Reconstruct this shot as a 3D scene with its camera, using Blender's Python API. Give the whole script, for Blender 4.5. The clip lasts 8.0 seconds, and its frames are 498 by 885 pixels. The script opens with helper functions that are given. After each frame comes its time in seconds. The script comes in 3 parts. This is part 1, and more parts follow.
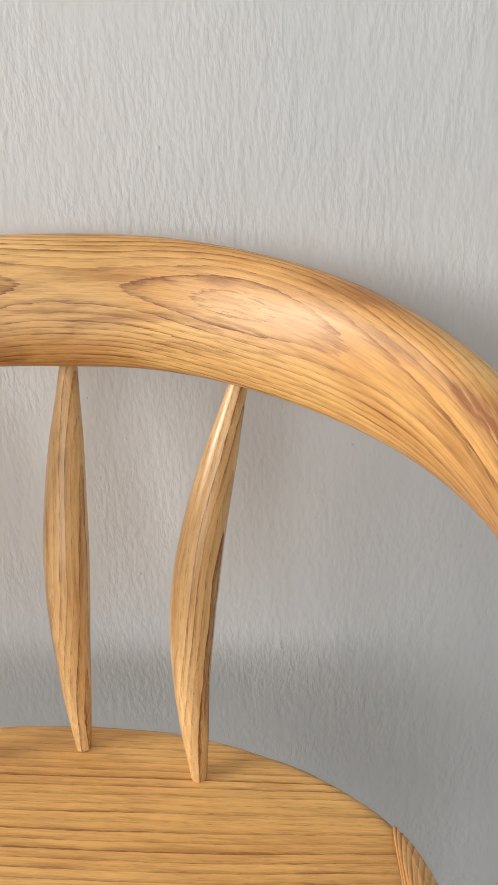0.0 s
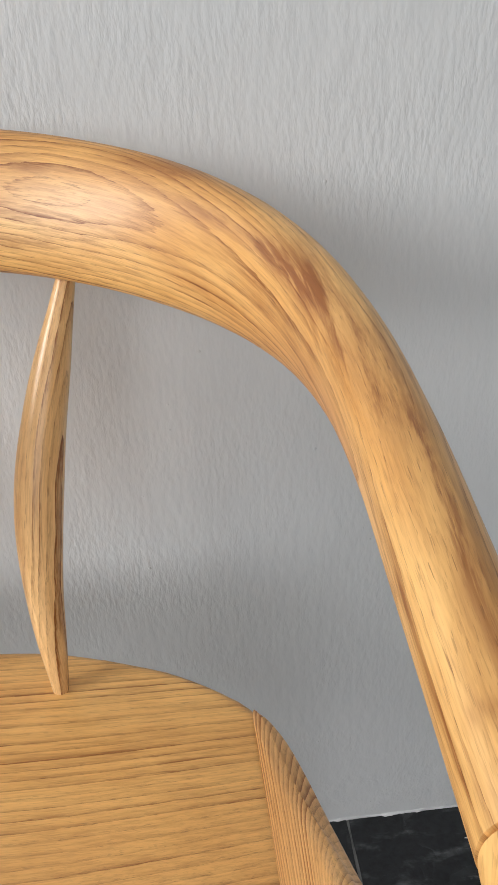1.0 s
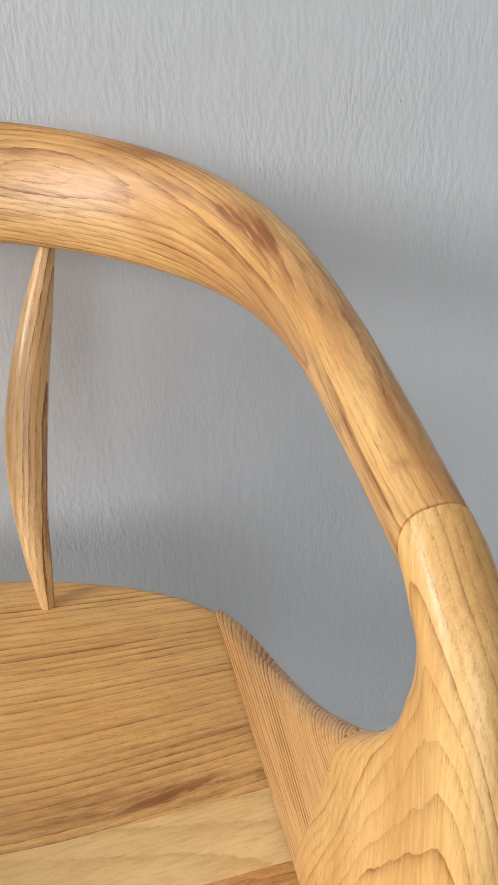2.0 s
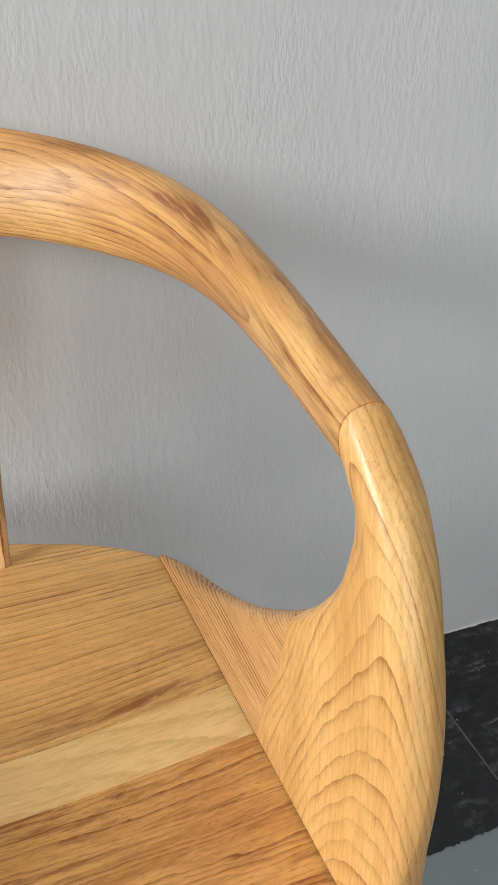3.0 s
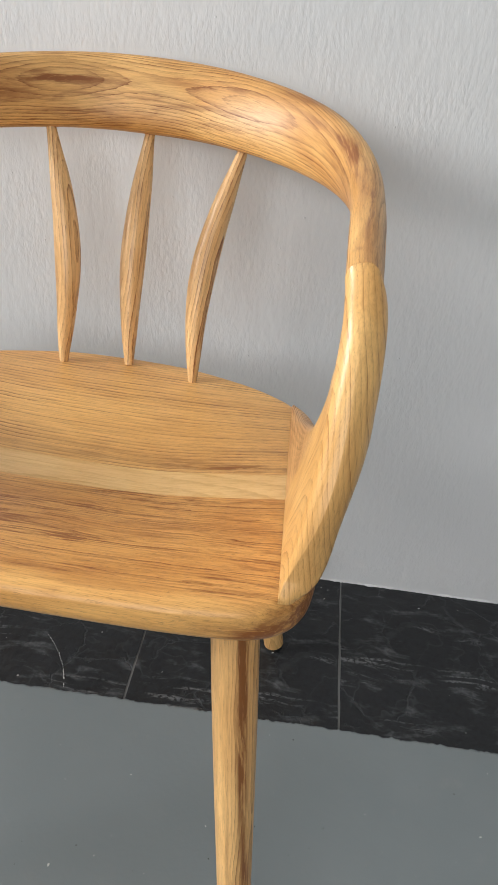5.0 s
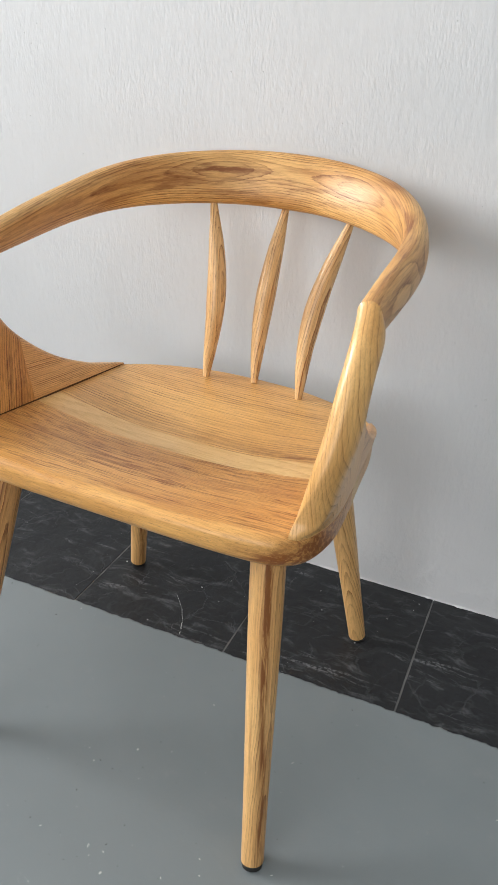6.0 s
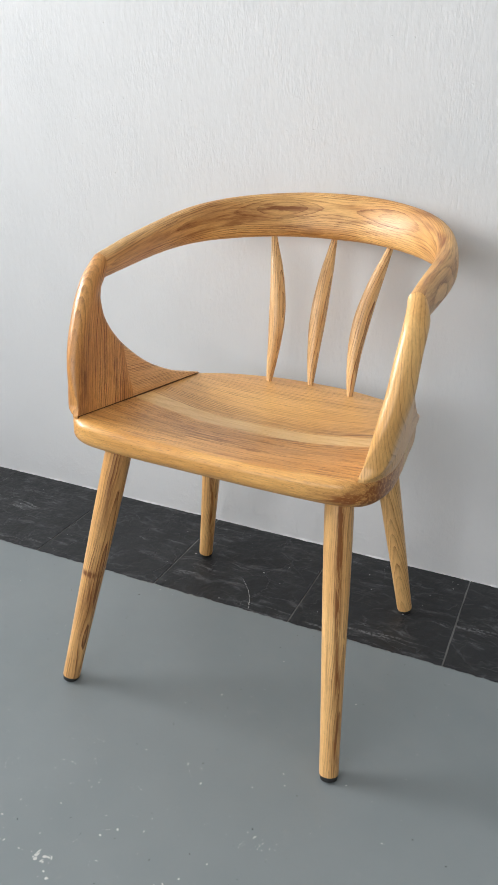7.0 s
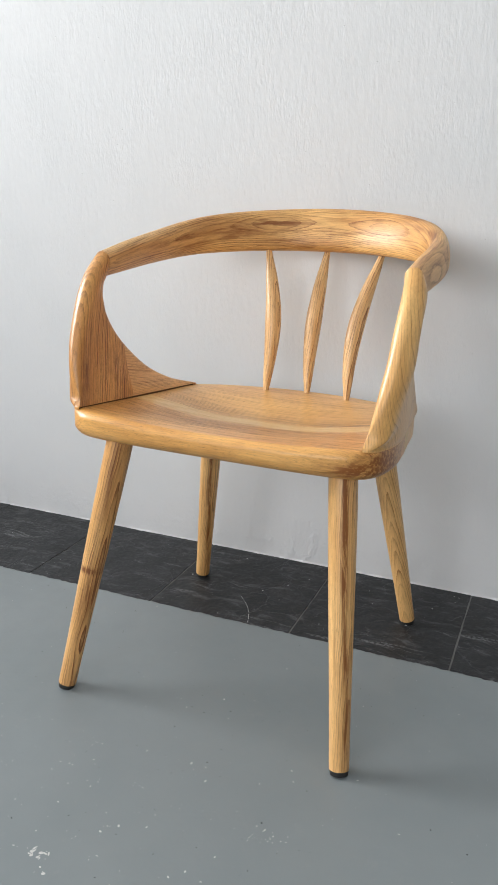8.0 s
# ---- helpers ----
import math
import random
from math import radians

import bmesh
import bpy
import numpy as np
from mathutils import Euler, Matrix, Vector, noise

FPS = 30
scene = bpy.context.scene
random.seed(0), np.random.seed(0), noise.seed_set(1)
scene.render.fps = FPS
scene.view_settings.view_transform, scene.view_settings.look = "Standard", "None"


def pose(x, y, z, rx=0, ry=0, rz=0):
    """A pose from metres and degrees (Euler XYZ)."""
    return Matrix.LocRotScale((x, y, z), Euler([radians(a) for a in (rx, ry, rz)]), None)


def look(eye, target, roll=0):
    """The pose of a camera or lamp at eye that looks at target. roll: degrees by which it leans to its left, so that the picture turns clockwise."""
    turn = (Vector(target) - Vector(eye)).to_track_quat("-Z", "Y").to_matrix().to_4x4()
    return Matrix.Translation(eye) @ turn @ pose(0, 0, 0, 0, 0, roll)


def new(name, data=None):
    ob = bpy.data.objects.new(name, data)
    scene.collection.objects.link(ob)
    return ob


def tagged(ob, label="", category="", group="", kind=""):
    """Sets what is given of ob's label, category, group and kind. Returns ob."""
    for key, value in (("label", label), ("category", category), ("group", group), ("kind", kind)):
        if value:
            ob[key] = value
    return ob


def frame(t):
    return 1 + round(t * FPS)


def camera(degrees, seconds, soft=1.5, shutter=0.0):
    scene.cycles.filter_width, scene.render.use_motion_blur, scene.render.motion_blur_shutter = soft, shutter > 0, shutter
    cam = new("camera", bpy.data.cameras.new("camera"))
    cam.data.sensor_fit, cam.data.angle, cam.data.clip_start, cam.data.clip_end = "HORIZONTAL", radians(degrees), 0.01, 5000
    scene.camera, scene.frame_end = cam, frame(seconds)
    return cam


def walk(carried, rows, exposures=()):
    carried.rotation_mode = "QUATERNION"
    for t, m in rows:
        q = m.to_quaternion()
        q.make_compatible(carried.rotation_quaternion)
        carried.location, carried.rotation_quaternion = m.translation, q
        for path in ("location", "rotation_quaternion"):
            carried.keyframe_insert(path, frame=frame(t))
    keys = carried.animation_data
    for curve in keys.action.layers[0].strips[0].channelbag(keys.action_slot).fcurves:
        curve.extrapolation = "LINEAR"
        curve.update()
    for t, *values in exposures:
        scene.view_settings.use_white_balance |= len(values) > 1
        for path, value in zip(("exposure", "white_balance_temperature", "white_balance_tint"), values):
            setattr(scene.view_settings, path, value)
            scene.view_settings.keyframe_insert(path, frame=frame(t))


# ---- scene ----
cam = camera(36.5, 8.0, 1.1)
PATH = [
    (0, (0.151, 0.029, 0.878), (0.048, 1.797, -0.052), -1.1),
    (0.5, (0.183, 0.016, 0.854), (0.204, 1.765, -0.116), -1.4),
    (0.75, (0.189, 0.014, 0.842), (0.287, 1.737, -0.168), -1.1),
    (1, (0.19, 0.008, 0.833), (0.342, 1.734, -0.166), -0.9),
    (1.25, (0.181, -0.015, 0.830), (0.405, 1.703, -0.170), -0.5),
    (1.5, (0.167, -0.048, 0.829), (0.424, 1.668, -0.166), 0.0),
    (2, (0.151, -0.095, 0.838), (0.513, 1.607, -0.147), 0.6),
    (3.3, (0.074, -0.195, 0.848), (0.753, 1.4, -0.149), 2.6),
    (3.5, (0.061, -0.216, 0.84), (0.735, 1.364, -0.185), 3.2),
    (3.75, (0.045, -0.250, 0.831), (0.708, 1.324, -0.209), 4.3),
    (4, (0.037, -0.288, 0.828), (0.658, 1.288, -0.234), 5.5),
    (5.3, (0.28, -0.506, 0.896), (-0.043, 1.17, -0.145), 6.0),
    (5.5, (0.316, -0.546, 0.914), (-0.129, 1.117, -0.104), 5.4),
    (6, (0.433, -0.649, 0.936), (-0.231, 0.978, -0.019), 3.6),
    (6.5, (0.464, -0.784, 0.951), (-0.274, 0.847, 0.06), 2.3),
    (7, (0.46, -0.904, 0.916), (-0.282, 0.768, 0.107), 1.7),
    (7.5, (0.464, -0.954, 0.855), (-0.271, 0.77, 0.158), 1.5),
    (8, (0.462, -0.967, 0.771), (-0.279, 0.795, 0.181), 1.4),
]
EXPOSURES = [(0.0, -0.27, 6650, 10), (1.0, -0.36, 6400, 10), (2.0, -0.38, 6250, 10), (3.5, -0.42, 6500, 10), (4.2, -0.49, 6500, 10), (5.5, -0.06, 6400, 10), (8.0, -0.04, 6350, 10)]
walk(cam, [(t, look(eye, target, roll)) for t, eye, target, roll in PATH], EXPOSURES)

# ---- light ----
world = bpy.data.worlds.new("world")
scene.world = world
world.use_nodes = True
wn = world.node_tree
sky = wn.nodes.new("ShaderNodeTexSky")
sky.sky_type, sky.sun_disc = "NISHITA", False
sky.sun_elevation, sky.sun_rotation = radians(40), radians(-70)
wn.nodes["Background"].inputs["Strength"].default_value = 0.12
wn.links.new(sky.outputs[0], wn.nodes["Background"].inputs["Color"])

# Daylight of a large west-wall window; the broad south one is an added fill.
WIN_Y0, WIN_Y1, WIN_Z0, WIN_Z1 = -1.5, 0.15, 1.4, 2.35
SOUTH_X0, SOUTH_X1, SOUTH_Z0, SOUTH_Z1 = -2.5, 1.0, 0.8, 2.9
WEST, EAST, SOUTH, NORTH, CEILING = -3.2, 3.2, -4.6, 0.547, 3.05


def daylight(name, eye, target, width, height, watts, spread):
    lamp = bpy.data.lights.new(name, "AREA")
    lamp.shape, lamp.size, lamp.size_y = "RECTANGLE", width, height
    lamp.energy, lamp.color, lamp.spread = watts, (1.0, 0.99, 0.98), radians(spread)
    ob = new(name, lamp)
    ob.matrix_world = look(eye, target)


mid_y, mid_z = (WIN_Y0 + WIN_Y1) / 2, (WIN_Z0 + WIN_Z1) / 2
daylight("west_daylight", (WEST - 0.1, mid_y, mid_z), (0.0, mid_y, mid_z), WIN_Y1 - WIN_Y0, WIN_Z1 - WIN_Z0, 78.0, 105)
mid_x, mid_z = (SOUTH_X0 + SOUTH_X1) / 2, (SOUTH_Z0 + SOUTH_Z1) / 2
daylight("south_fill", (mid_x, SOUTH - 0.1, mid_z), (mid_x, 0.0, mid_z), SOUTH_X1 - SOUTH_X0, SOUTH_Z1 - SOUTH_Z0, 98.0, 180)


# ---- materials ----
class Nodes:
    """A small writer of node materials."""

    def __init__(self, name):
        self.mat = bpy.data.materials.new(name)
        self.mat.use_nodes = True
        self.tree = self.mat.node_tree
        self.bsdf = self.tree.nodes["Principled BSDF"]

    def put(self, kind, out=0, **inputs):
        props = {k[1:]: v for k, v in inputs.items() if k.startswith("_")}
        node = self.tree.nodes.new("ShaderNode" + kind)
        for k, v in props.items():
            setattr(node, k, v)
        for k, v in inputs.items():
            if not k.startswith("_"):
                self.link(v, node.inputs[int(k[1:])] if k[0] == "i" and k[1:].isdigit() else node.inputs[k.replace("_", " ")])
        return node.outputs[out]

    def link(self, v, socket):
        if isinstance(v, bpy.types.NodeSocket):
            self.tree.links.new(v, socket)
        else:
            socket.default_value = v

    def math(self, op, a, b=0.0, clamp=False):
        return self.put("Math", _operation=op, _use_clamp=clamp, i0=a, i1=b)

    def scaled(self, vec, x, y, z):
        return self.put("VectorMath", _operation="MULTIPLY", i0=vec, i1=(x, y, z))

    def noise(self, vec, scale, detail=3.0, rough=0.55, out=0):
        return self.put("TexNoise", out, Vector=vec, Scale=scale, Detail=detail, Roughness=rough)

    def band(self, v, lo, hi, a=0.0, b=1.0):
        return self.put("MapRange", _interpolation_type="SMOOTHSTEP", i0=v, i1=lo, i2=hi, i3=a, i4=b)

    def mix(self, f, a, b, mode="MIX"):
        return self.put("Mix", 2, _data_type="RGBA", _blend_type=mode, i0=f, i6=a, i7=b)

    def bump(self, height, strength, distance, normal=None):
        more = {"Normal": normal} if normal is not None else {}
        return self.put("Bump", Height=height, Strength=strength, Distance=distance, **more)

    def done(self, color, rough, normal=None, **more):
        self.link(color, self.bsdf.inputs["Base Color"])
        self.link(rough, self.bsdf.inputs["Roughness"])
        if normal is not None:
            self.link(normal, self.bsdf.inputs["Normal"])
        for k, v in more.items():
            self.link(v, self.bsdf.inputs[k.replace("_", " ")])
        return self.mat


def rgb(r, g, b):
    return (r, g, b, 1.0)


def wood(name, light, dark, spacing=0.006, pith=(0.05, -0.09), wobble=0.012, contrast=0.8, tilt=0.0, edge=7.0, ragged=0.2, blush=0.35, eyes=(), soft_part=0.34, least=0.62, gloss=0.34, hearts=(), side=(), flame=0.2, curl=0.3):
    """Oiled ash: growth rings round a pith that runs along the grain (tilt: the pith's slant), rows of pores, and slow
    changes of tone.
    The grain attribute gives metres along (x) and across (y, z) the grain. edge: how narrow the dark side of a ring is;
    eyes: (x, length, depth) of swellings in the stem, which show as ovals; hearts: (x, y, length, width, strength) of
    brown heartwood stains, or of pale spots where negative, with z and its width where they lie in one face;
    side: (y from, y to), across which the years darken towards the heart, and on the spindles towards a painted shaded
    side; flame: strength of broad brown streaks; curl: how much short waves bend the rings."""
    n = Nodes(name)
    g = n.put("Attribute", 1, _attribute_name="grain")
    own = n.put("ObjectInfo", 5)
    shift = n.put("CombineXYZ", X=n.math("MULTIPLY", own, 7.3), Y=0.0, Z=0.0)
    g2 = n.put("VectorMath", _operation="ADD", i0=g, i1=shift)
    slow = n.noise(n.scaled(g2, 4.0, 12.0, 12.0), 1.0, 2.0, 0.4)
    mid = n.noise(n.scaled(g2, 16.0, 70.0, 70.0), 1.0, 2.0)
    fine = n.noise(n.scaled(g2, 70.0, 700.0, 700.0), 1.0, 2.0)
    sep = n.tree.nodes.new("ShaderNodeSeparateXYZ")
    n.link(g, sep.inputs[0])
    y = n.math("ADD", sep.outputs[1], pith[0])
    z = n.math("ADD", sep.outputs[2], pith[1])
    r = n.math("SQRT", n.math("ADD", n.math("MULTIPLY", y, y), n.math("MULTIPLY", z, z)))
    r = n.math("ADD", r, n.math("MULTIPLY", sep.outputs[0], tilt))
    for x0, length, depth in eyes:
        d = n.math("DIVIDE", n.math("SUBTRACT", sep.outputs[0], x0), length)
        r = n.math("SUBTRACT", r, n.math("MULTIPLY", n.math("EXPONENT", n.math("MULTIPLY", n.math("MULTIPLY", d, d), -1.0)), depth))
    r = n.math("ADD", r, n.math("MULTIPLY", n.math("SUBTRACT", slow, 0.5), wobble * 2.6))
    r = n.math("ADD", r, n.math("MULTIPLY", n.math("SUBTRACT", mid, 0.5), wobble * curl))
    r = n.math("ADD", r, n.math("MULTIPLY", n.math("SUBTRACT", fine, 0.5), spacing * ragged))
    # each year pales, then darkens to a narrow row of open pores
    year = n.math("DIVIDE", r, spacing)
    ph = n.math("FRACT", year)
    luck = n.put("TexWhiteNoise", 0, _noise_dimensions="1D", W=n.math("FLOOR", year))
    fall = n.band(ph, 0.955, 1.0, 1.0, 0.0)
    line = n.math("MULTIPLY", n.math("POWER", ph, edge), fall)
    soft = n.math("MULTIPLY", n.math("POWER", ph, 1.6), fall)
    vary = n.band(n.noise(n.scaled(g2, 7.0, 50.0, 50.0), 1.0, 2.0), 0.32, 0.64, 0.38, 1.0)
    vary = n.math("MULTIPLY", vary, n.band(luck, 0.0, 1.0, least, 1.0))
    dash = n.noise(n.scaled(g2, 70.0, 1300.0, 1300.0), 1.0, 2.0)
    broken = n.band(dash, 0.38, 0.58, 0.45 if ragged > 0.1 else 0.9, 1.0)
    ring = n.math("MULTIPLY", n.math("MULTIPLY", line, broken), vary)
    pore = n.noise(n.scaled(g2, 95.0, 2300.0, 2300.0), 1.0, 1.0)
    pore = n.math("MULTIPLY", n.band(pore, 0.58, 0.68), n.math("ADD", n.math("MULTIPLY", line, 0.8), 0.24))
    streak = n.band(n.noise(n.scaled(g2, 22.0, 420.0, 420.0), 1.0, 4.0, 0.65), 0.40, 0.68)
    amount = n.math("ADD", n.math("MULTIPLY", ring, contrast), n.math("MULTIPLY", n.math("MULTIPLY", soft, vary), contrast * soft_part))
    bent = n.put("VectorMath", _operation="ADD", i0=g2, i1=n.put("CombineXYZ", X=0.0, Y=n.math("MULTIPLY", slow, 0.05), Z=n.math("MULTIPLY", slow, 0.03)))
    lick = n.noise(n.scaled(bent, 14.0, 170.0, 170.0), 1.0, 5.0, 0.66)
    spread = n.band(n.noise(n.scaled(g2, 6.0, 22.0, 22.0), 1.0, 2.0), 0.38, 0.62, 0.25, 1.0)
    amount = n.math("ADD", amount, n.math("MULTIPLY", n.math("MULTIPLY", n.band(lick, 0.49, 0.64), spread), flame))
    if side:
        amount = n.math("MULTIPLY", amount, n.band(sep.outputs[1], side[0], side[1], 0.15, 1.0))
    stain = 0.0
    for x0, y0, length, width, strength, *deep in hearts:
        a = n.math("DIVIDE", n.math("SUBTRACT", sep.outputs[0], x0), length)
        b = n.math("DIVIDE", n.math("SUBTRACT", sep.outputs[1], y0), width)
        far = n.math("ADD", n.math("MULTIPLY", a, a), n.math("MULTIPLY", b, b))
        if deep:
            c = n.math("DIVIDE", n.math("SUBTRACT", sep.outputs[2], deep[0]), deep[1])
            far = n.math("ADD", far, n.math("MULTIPLY", c, c))
        far = n.math("EXPONENT", n.math("MULTIPLY", n.math("ADD", far, n.math("MULTIPLY", n.math("SUBTRACT", mid, 0.5), 1.8)), -1.0))
        if strength > 0:
            stain = n.math("ADD", stain, n.math("MULTIPLY", far, n.math("MULTIPLY", n.band(lick, 0.40, 0.58, 0.30, 1.0), strength)))
        else:
            amount = n.math("ADD", amount, n.math("MULTIPLY", far, strength), True)
    hair = n.band(n.noise(n.scaled(g2, 45.0, 1100.0, 1100.0), 1.0, 3.0, 0.6), 0.42, 0.66)
    amount = n.math("ADD", amount, n.math("MULTIPLY", hair, 0.13 * min(1.0, contrast)))
    amount = n.math("ADD", amount, n.math("MULTIPLY", streak, 0.24), True)
    tone = n.noise(n.scaled(g2, 5.0, 26.0, 26.0), 1.0, 3.0, 0.55)
    warm = n.mix(n.band(tone, 0.34, 0.68), rgb(*light), rgb(light[0] * (1 - 0.55 * blush), light[1] * (1 - 0.85 * blush), light[2] * (1 - blush * 1.15)))
    if hearts:
        warm = n.mix(n.math("MULTIPLY", stain, 1.0, True), warm, rgb(*dark))
    color = n.mix(amount, warm, rgb(*dark))
    color = n.mix(n.math("MULTIPLY", pore, 0.62 * min(1.0, contrast)), color, rgb(dark[0] * 0.45, dark[1] * 0.36, dark[2] * 0.30))
    rough = n.math("ADD", n.math("MULTIPLY", amount, 0.14), gloss)
    normal = n.bump(n.math("SUBTRACT", 1.0, n.math("ADD", pore, n.math("MULTIPLY", ring, 0.2))), 0.3, 0.0004)
    return n.done(color, rough, normal, Coat_Weight=0.30, Coat_Roughness=gloss * 1.6 - 0.29, Specular_IOR_Level=0.45)


wood_rail = wood("ash_rail", (0.888, 0.536, 0.190), (0.25, 0.080, 0.013), 0.0030, (-0.008, 0.052), 0.0038, 1.2, 0.0, 4.4, 0.34, 0.42,
                 ((0.415, 0.085, 0.0066), (0.660, 0.080, 0.0085), (0.150, 0.040, 0.0030)), 0.22, 0.40, 0.42,
                 ((0.415, 0.009, 0.060, 0.009, -0.35), (0.660, 0.010, 0.050, 0.006, 0.70), (0.800, 0.009, 0.100, 0.0045, 0.70), (0.74, 0.004, 0.16, 0.018, 0.55), (0.74, -0.012, 0.09, 0.005, 0.35),
                  (0.290, 0.024, 0.065, 0.0042, 0.80, -0.013, 0.009), (0.345, 0.033, 0.045, 0.0040, 0.70, -0.009, 0.009), (0.225, 0.028, 0.026, 0.0055, 0.80, -0.009, 0.008),
                  (0.150, 0.0265, 0.034, 0.0100, 0.80, -0.006, 0.008), (0.185, 0.0265, 0.050, 0.0110, 0.45, -0.006, 0.011), (0.080, 0.0250, 0.075, 0.0080, 0.80, 0.004, 0.0045),
                  (0.060, 0.0130, 0.040, 0.0036, 0.80, -0.0145, 0.005), (0.020, 0.0060, 0.034, 0.0032, 0.80, -0.014, 0.005), (0.022, 0.021, 0.0030, 0.006, 0.6, -0.004, 0.004),
                  (0.110, 0.0260, 0.100, 0.0120, -0.45, -0.004, 0.010)), (), 0.36)
wood_seat = wood("ash_seat", (0.905, 0.530, 0.178), (0.30, 0.108, 0.022), 0.0060, (-0.90, -0.10), 0.0030, 1.3, 0.0, 4.5, 0.16, 0.22, (), 0.2, 0.25, 0.36,
                 ((0.92, 0.028, 0.09, 0.007, 0.85), (0.98, 0.022, 0.05, 0.006, 0.7), (0.84, 0.040, 0.06, 0.005, 0.35), (0.98, 0.060, 0.06, 0.008, 0.35), (0.70, 0.026, 0.10, 0.005, 0.45)), (), 0.16)
wood_seat_figured = wood("ash_seat_figured", (0.900, 0.495, 0.148), (0.30, 0.094, 0.015), 0.0034, (0.27, -0.40), 0.0075, 1.1, 0.0, 2.0, 0.45, 0.34, (), 0.22, 0.15, 0.36,
                         ((0.10, -0.09, 0.10, 0.012, 0.25), (0.16, -0.055, 0.05, 0.008, 0.40), (0.05, -0.045, 0.07, 0.007, 0.35), (-0.05, -0.12, 0.12, 0.010, 0.25), (-0.10, -0.05, 0.09, 0.008, 0.25), (0.02, -0.10, 0.24, 0.05, 0.22),
                          (0.222, -0.210, 0.046, 0.030, 1.5, 0.436, 0.015), (0.256, -0.160, 0.020, 0.060, 1.5, 0.444, 0.022)), (-0.203, -0.172), 0.75, 1.3)
wood_strip = wood("ash_strip", (0.950, 0.650, 0.285), (0.55, 0.27, 0.06), 0.009, (0.30, 0.10), 0.006, 0.45, 0.0, 4.0, 0.3, 0.15)
wood_arm = wood("ash_arm", (0.925, 0.568, 0.205), (0.37, 0.140, 0.027), 0.0044, (0.306, -0.155), 0.0100, 0.90, 0.20, 4.5, 0.02, 0.26, (), 0.10, 0.35, 0.36, (), (), 0.05)
wood_arm_straight = wood("ash_arm_straight", (0.820, 0.428, 0.130), (0.19, 0.058, 0.010), 0.0046, (0.70, -0.16), 0.007, 1.5, 0.02, 2.4, 0.20, 0.34, (), 0.30, 0.3, 0.36,
                         ((2.13, -0.304, 0.055, 0.011, 0.95), (2.155, -0.222, 0.035, 0.0035, 0.9), (2.08, -0.20, 0.06, 0.008, 0.45), (2.30, -0.255, 0.05, 0.006, 0.4)), (-0.322, -0.304), 0.3)
wood_wedge = wood("ash_wedge", (0.915, 0.556, 0.228), (0.34, 0.125, 0.026), 0.0023, (0.25, 0.45), 0.0014, 1.0, 0.03, 1.8, 0.08, 0.20, (), 0.3, 0.45, 0.36, (), (), 0.1)
# Rings fade on the left: partly grain, partly the lit side painted in.
wood_spindle = wood("ash_spindle", (0.950, 0.640, 0.300), (0.27, 0.092, 0.017), 0.0046, (0.020, 0.010), 0.011, 1.35, 0.05, 3.4, 0.2, 0.25, (), 0.12, 0.3, 0.34, ((0.13, 0.010, 0.12, 0.003, 0.5),), (0.010, -0.005), 0.1)
wood_leg = wood("ash_leg", (0.930, 0.570, 0.222), (0.25, 0.084, 0.015), 0.0036, (0.022, 0.008), 0.012, 0.85, 0.035, 3.0, 0.25, 0.22, (), 0.25, 0.2, 0.36, ((0.36, -0.009, 0.14, 0.0036, 2.2), (0.10, -0.012, 0.12, 0.0028, 1.1), (0.22, 0.004, 0.16, 0.0016, 0.5)), (0.009, -0.008), 0.12)
wood_leg_knot = wood("ash_leg_knot", (0.910, 0.535, 0.200), (0.21, 0.066, 0.011), 0.0042, (0.024, 0.010), 0.010, 1.4, 0.03, 2.8, 0.25, 0.28, (), 0.3, 0.2, 0.36,
                     ((0.207, -0.004, 0.005, 0.016, 1.5), (0.165, -0.010, 0.05, 0.008, 0.9), (0.36, -0.010, 0.08, 0.006, 0.6)), (0.012, -0.010), 0.15)
wood_leg_arched = wood("ash_leg_arched", (0.935, 0.590, 0.240), (0.38, 0.150, 0.030), 0.0046, (0.004, 0.030), 0.010, 0.95, 0.14, 3.0, 0.2, 0.20, (), 0.2, 0.3, 0.36, (), (), 0.1)


